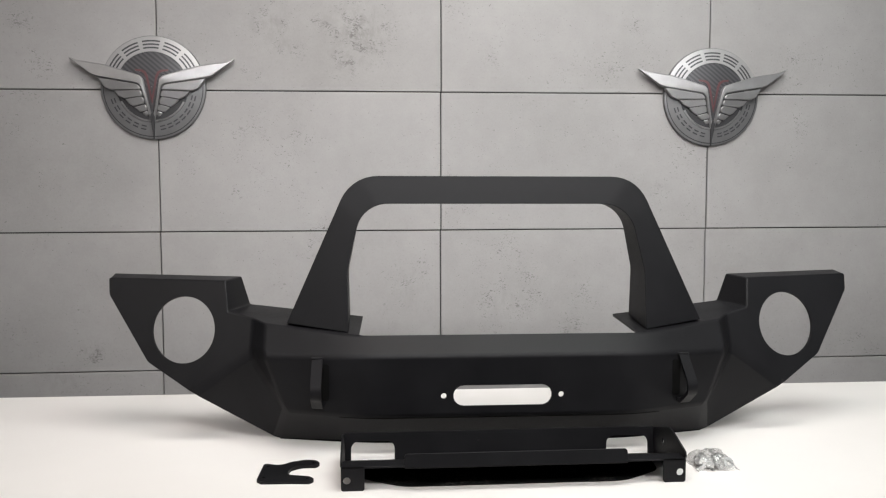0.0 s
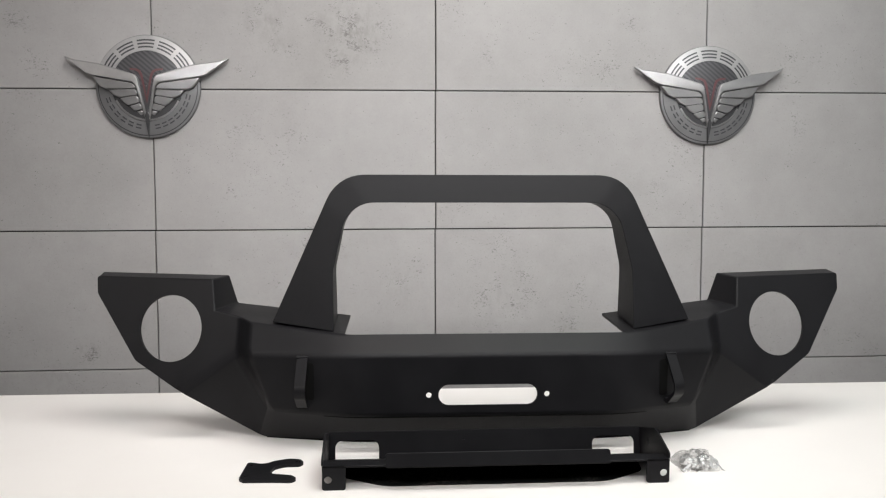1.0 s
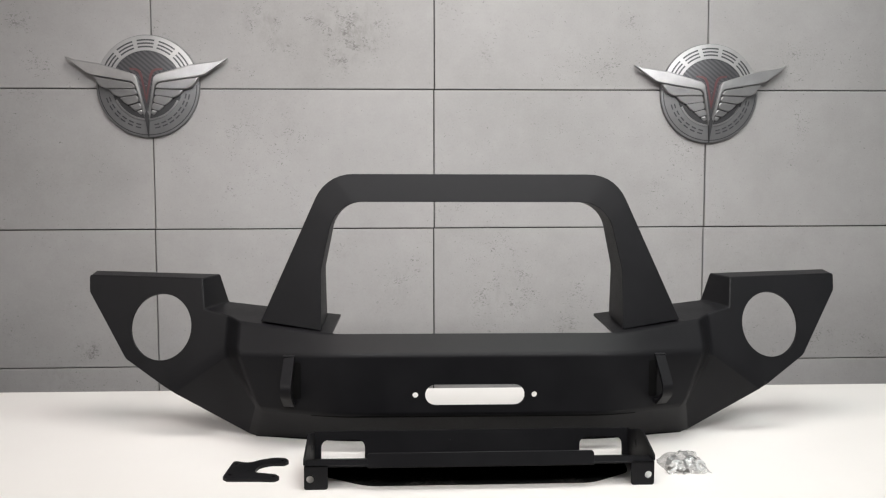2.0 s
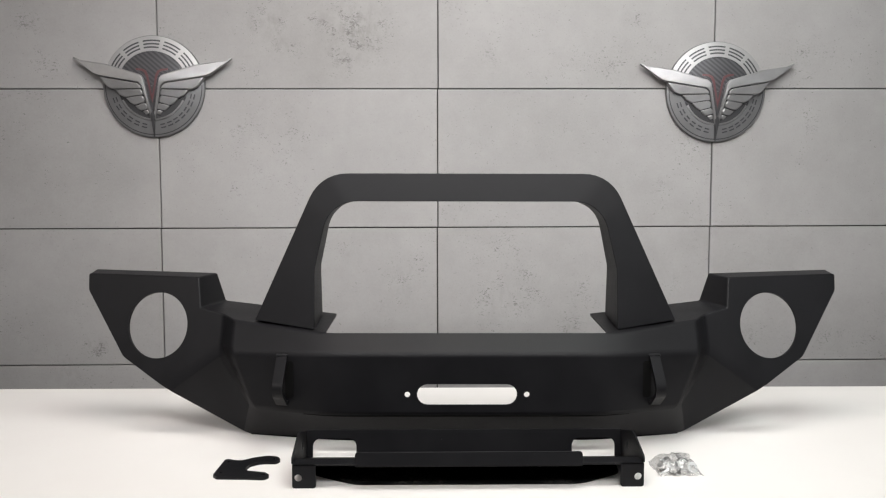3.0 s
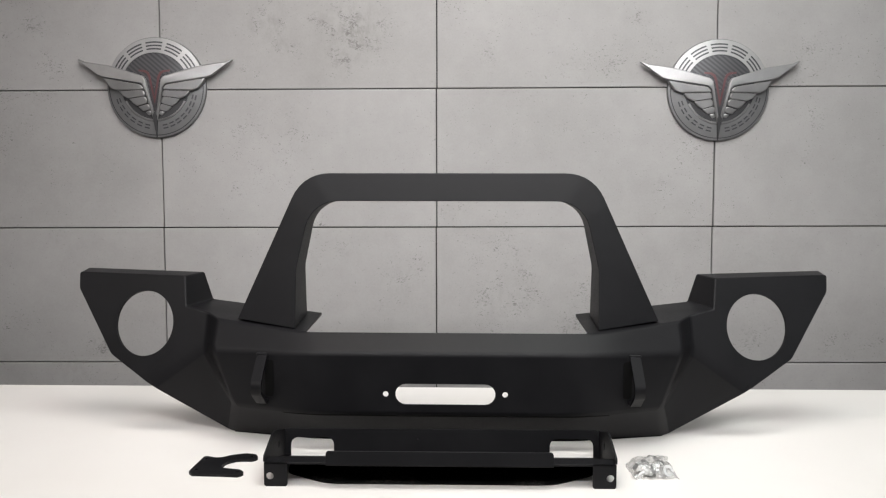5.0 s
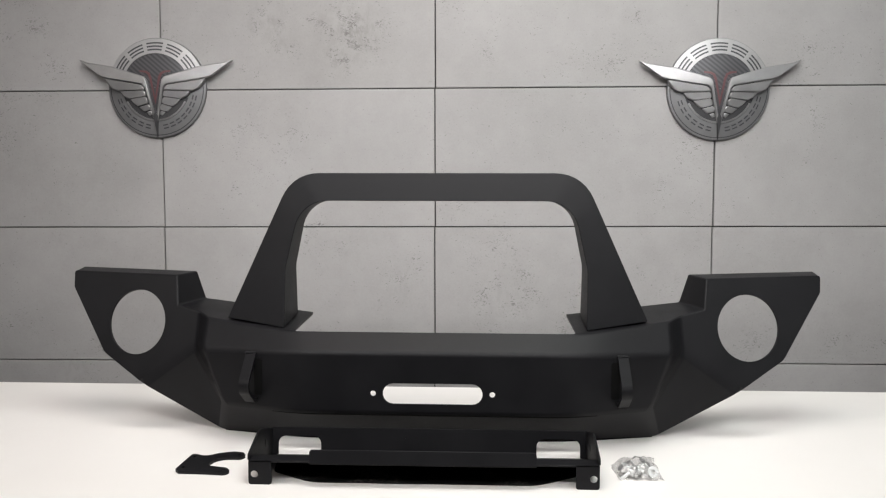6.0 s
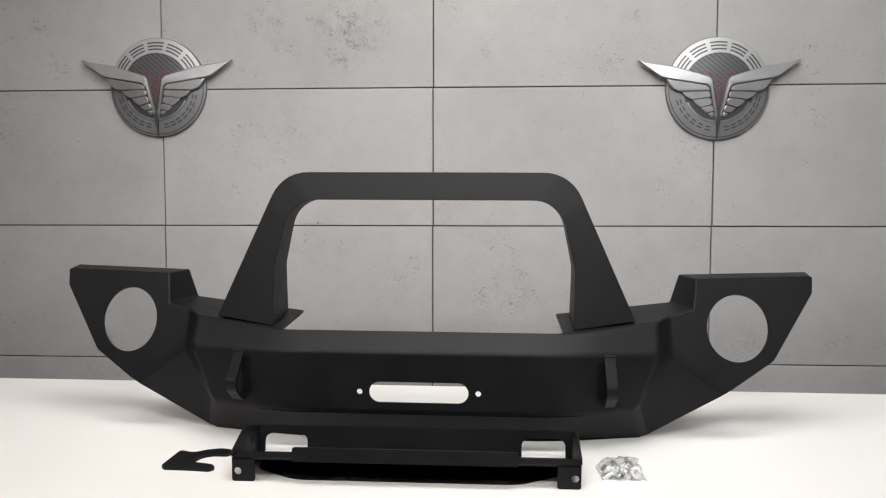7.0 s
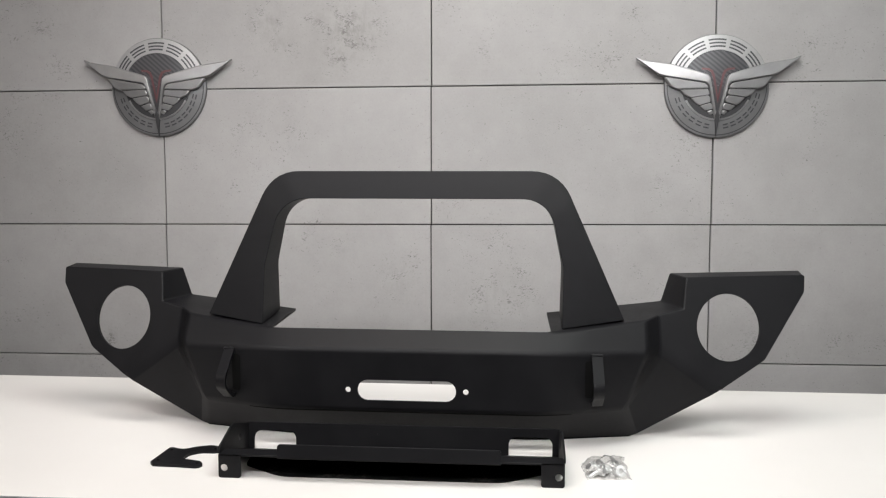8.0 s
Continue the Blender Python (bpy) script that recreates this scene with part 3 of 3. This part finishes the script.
for side in (0, 1):
    for j in range(NV):
        for i in range(NU):
            a = side * M + j * (NU + 1) + i
            q = (a, a + 1, a + NU + 2, a + NU + 1)
            faces.append(q if side == 0 else tuple(reversed(q)))
film = mesh_ob("plastic_film", verts, faces, FILM, bag, "thin crumpled clear plastic", sharp=80)
film.visible_shadow = False

# ---- emblems on the wall ----
PX = 0.00185


def emblem(x, z):
    e = thing("wall_emblem", x, WALL_Y, z, "round silver winged emblem mounted on the concrete wall", "wall emblem", group="emblems on the wall")

    def dome(u, v):
        return 0.02 * (1 - min(1.0, (u * u + v * v) / (89 * PX) ** 2))

    def sheet(name, pts, y0, y1, mat, label="", r=0.0, bevel=0.0015, roof=None):
        loop = [((u - 275) * PX, (153 - v) * PX) for u, v in pts]
        if r:
            loop = rounded(loop, r * PX, 3)
        return plate(name, loop, [], lambda u, v, w: (u, -(y0 if w else y1 + (dome(u, v) if roof is None else 0.026 - roof[0] * abs(u) + roof[1 if v > 0 else 2] * v)), v), mat, e, label, bevel)

    def arc(r0, r1, a0, a1, n=40):
        out = [(275 + r1 * math.cos(a), 154 - r1 * math.sin(a)) for a in np.linspace(radians(a0), radians(a1), n)]
        return out + [(275 + r0 * math.cos(a), 154 - r0 * math.sin(a)) for a in np.linspace(radians(a1), radians(a0), n)]

    turn = Matrix.Translation((0, 0, -PX)) @ pose(0, 0, 0, 90)
    prof = [(89 * PX, 0.0), (89 * PX, 0.010)] + [(r * PX, 0.012 + dome(r * PX, 0)) for r in (88, 80, 70, 60, 40, 20, 1)]
    revolve("disc", prof, 72, SILVER_DIM, e, turn, "satin grey round backing disc")
    def band(name, r0, r1, a0, a1, lift, mat, label=""):
        """A layer of the disc between two radii and two angles, following its dome."""
        na, nr = max(8, int((a1 - a0) / 4)), 6
        verts, faces = [], []
        for a in np.linspace(radians(a0), radians(a1), na + 1):
            row = [(r0, 0.006)] + [(r, None) for r in np.linspace(r0, r1, nr)] + [(r1, 0.006)]
            for r, d in row:
                u, v = r * PX * math.cos(a), r * PX * math.sin(a)
                verts.append((u, -(0.012 + lift + dome(u, v)) if d is None else -d, v - PX))
        w = nr + 2
        faces = [(i * w + k, (i + 1) * w + k, (i + 1) * w + k + 1, i * w + k + 1) for i in range(na) for k in range(w - 1)]
        faces += [tuple(range(w)), tuple(range(na * w, na * w + w))]
        return mesh_ob(name, verts, faces, mat, e, label, sharp=35)

    band("rim_line", 83.6, 85.2, 178, 362, 0.0007, DARK_INLAY)
    band("upper_ring", 61, 87.5, 5, 175, 0.003, SILVER_LIGHT, "pale silver upper arc")
    band("carbon_field", 1, 60.5, -25, 205, 0.0012, CARBON, "dark carbon weave field")
    band("lower_field", 1, 57, 205, 335, 0.0012, DARK_INLAY, "dark field behind the feathers")
    band("ring_edge", 56.5, 59.5, 205, 335, 0.0024, SILVER, "raised inner edge of the lower ring")
    # five wide and thirteen small groups of lettering bars, set round the ring
    for a in (146, 118.5, 91, 63.5, 36):
        for r in (67.5, 73.5, 79.5):
            band("lettering_bar", r - 1.35, r + 1.35, a - 11, a + 11, 0.0036, GREY_INK)
    for a in [200 + 11.3 * k for k in range(6)] + [283 + 10.4 * k for k in range(7)]:
        for r in (68, 73.5):
            band("lettering_bar", r - 1.1, r + 1.1, a - 3.6, a + 3.6, 0.001, GREY_INK)
    feathers = [
        [(134.5, 103.5), (137.5, 102), (149, 107.5), (195, 115), (238, 128), (256, 134), (261, 140), (276, 214), (271, 214), (258, 154), (252, 148), (183, 136), (174, 133)],
        [(183.5, 137.8), (251, 149.3), (257, 155), (257.5, 159), (206, 160), (195, 154.5)],
        [(211, 161.2), (257, 160), (260, 166), (260, 170), (227, 174.6), (218, 170)],
        [(229, 175.6), (258, 171), (262.5, 176), (262.5, 183), (243, 188.6), (236, 184)],
        [(244, 189.6), (263, 184.4), (267, 190), (267, 195), (253, 198.4)],
        [(257, 199), (266, 196), (269, 203), (263, 206)],
    ]
    for k, pts in enumerate(feathers):
        for mirror in (False, True):
            wide = [(275 + (u - 275) * 0.995, 106.2 + (v - 104) * 0.965) for u, v in pts]
            q = [(550 - u, v) for u, v in reversed(wide)] if mirror else wide
            sheet("feather", q, 0.010, 0.024 - 0.001 * k, SILVER, "" if k else "long brushed silver upper feather", bevel=0.003, roof=(0.085, -0.03, 0.17) if k == 0 else (0.085, 0.02, 0.045 + 0.02 * k))
    sheet("spike", [(271, 205), (275, 243), (279, 205), (275, 196)], 0.01, 0.021, DARK_INLAY, "dark central spike", bevel=0.001)
    for mirror in (False, True):
        pts = [(247, 123.5), (259, 124.5), (265.5, 128), (269, 136), (275, 172), (275, 184), (265.5, 139), (262, 131), (257, 128), (247, 126.5)]
        q = [(550 - u, v) for u, v in reversed(pts)] if mirror else pts
        sheet("red_line", q, 0.010, 0.0145, RED, "thin dark red line", bevel=0)
    return e


emblem_left = emblem(-0.9795, 0.8905)
copy_thing(emblem_left, pose(0.8685, WALL_Y, 0.8805))

# ---- concrete wall panels ----
PW, PH, GAP = 0.9175, 0.4585, 0.0036
X0, Z0, LEAN = -0.0525, 0.428, 0.0045


def panel_mesh(w, h):
    me = bpy.data.meshes.new("concrete_panel")
    c = 0.0016
    x, z = w / 2, h / 2
    v = [(-x + c, 0, -z + c), (x - c, 0, -z + c), (x - c, 0, z - c), (-x + c, 0, z - c),
         (-x, c, -z), (x, c, -z), (x, c, z), (-x, c, z),
         (-x, 0.016, -z), (x, 0.016, -z), (x, 0.016, z), (-x, 0.016, z)]
    f = [(0, 1, 2, 3)] + [(a, (a + 1) % 4 + (a // 4) * 4, (a + 1) % 4 + 4 + (a // 4) * 4, a + 4) for a in range(4)]
    f += [(4 + a, 4 + (a + 1) % 4, 8 + (a + 1) % 4, 8 + a) for a in range(4)]
    me.from_pydata(v, [], f)
    bm = bmesh.new()
    bm.from_mesh(me)
    bmesh.ops.recalc_face_normals(bm, faces=bm.faces)
    if sum(fc.normal.y for fc in bm.faces) > 0:
        bmesh.ops.reverse_faces(bm, faces=bm.faces)
    bm.to_mesh(me)
    bm.free()
    me.materials.append(CONCRETE)
    return me


PANEL = panel_mesh(PW - GAP, PH - GAP)
rng = random.Random(11)
for row in range(-2, 4):
    for colm in range(-4, 4):
        ob = new("concrete_panel", PANEL)
        ob.parent = wall_north
        x = X0 + (colm + 0.5) * PW
        ob.matrix_basis = pose(x, WALL_Y + rng.uniform(-0.001, 0.001), Z0 + (row + 0.5) * PH + LEAN * x,
                               rng.uniform(-0.12, 0.12), rng.uniform(-0.02, 0.02) - math.degrees(LEAN), rng.uniform(-0.1, 0.1))
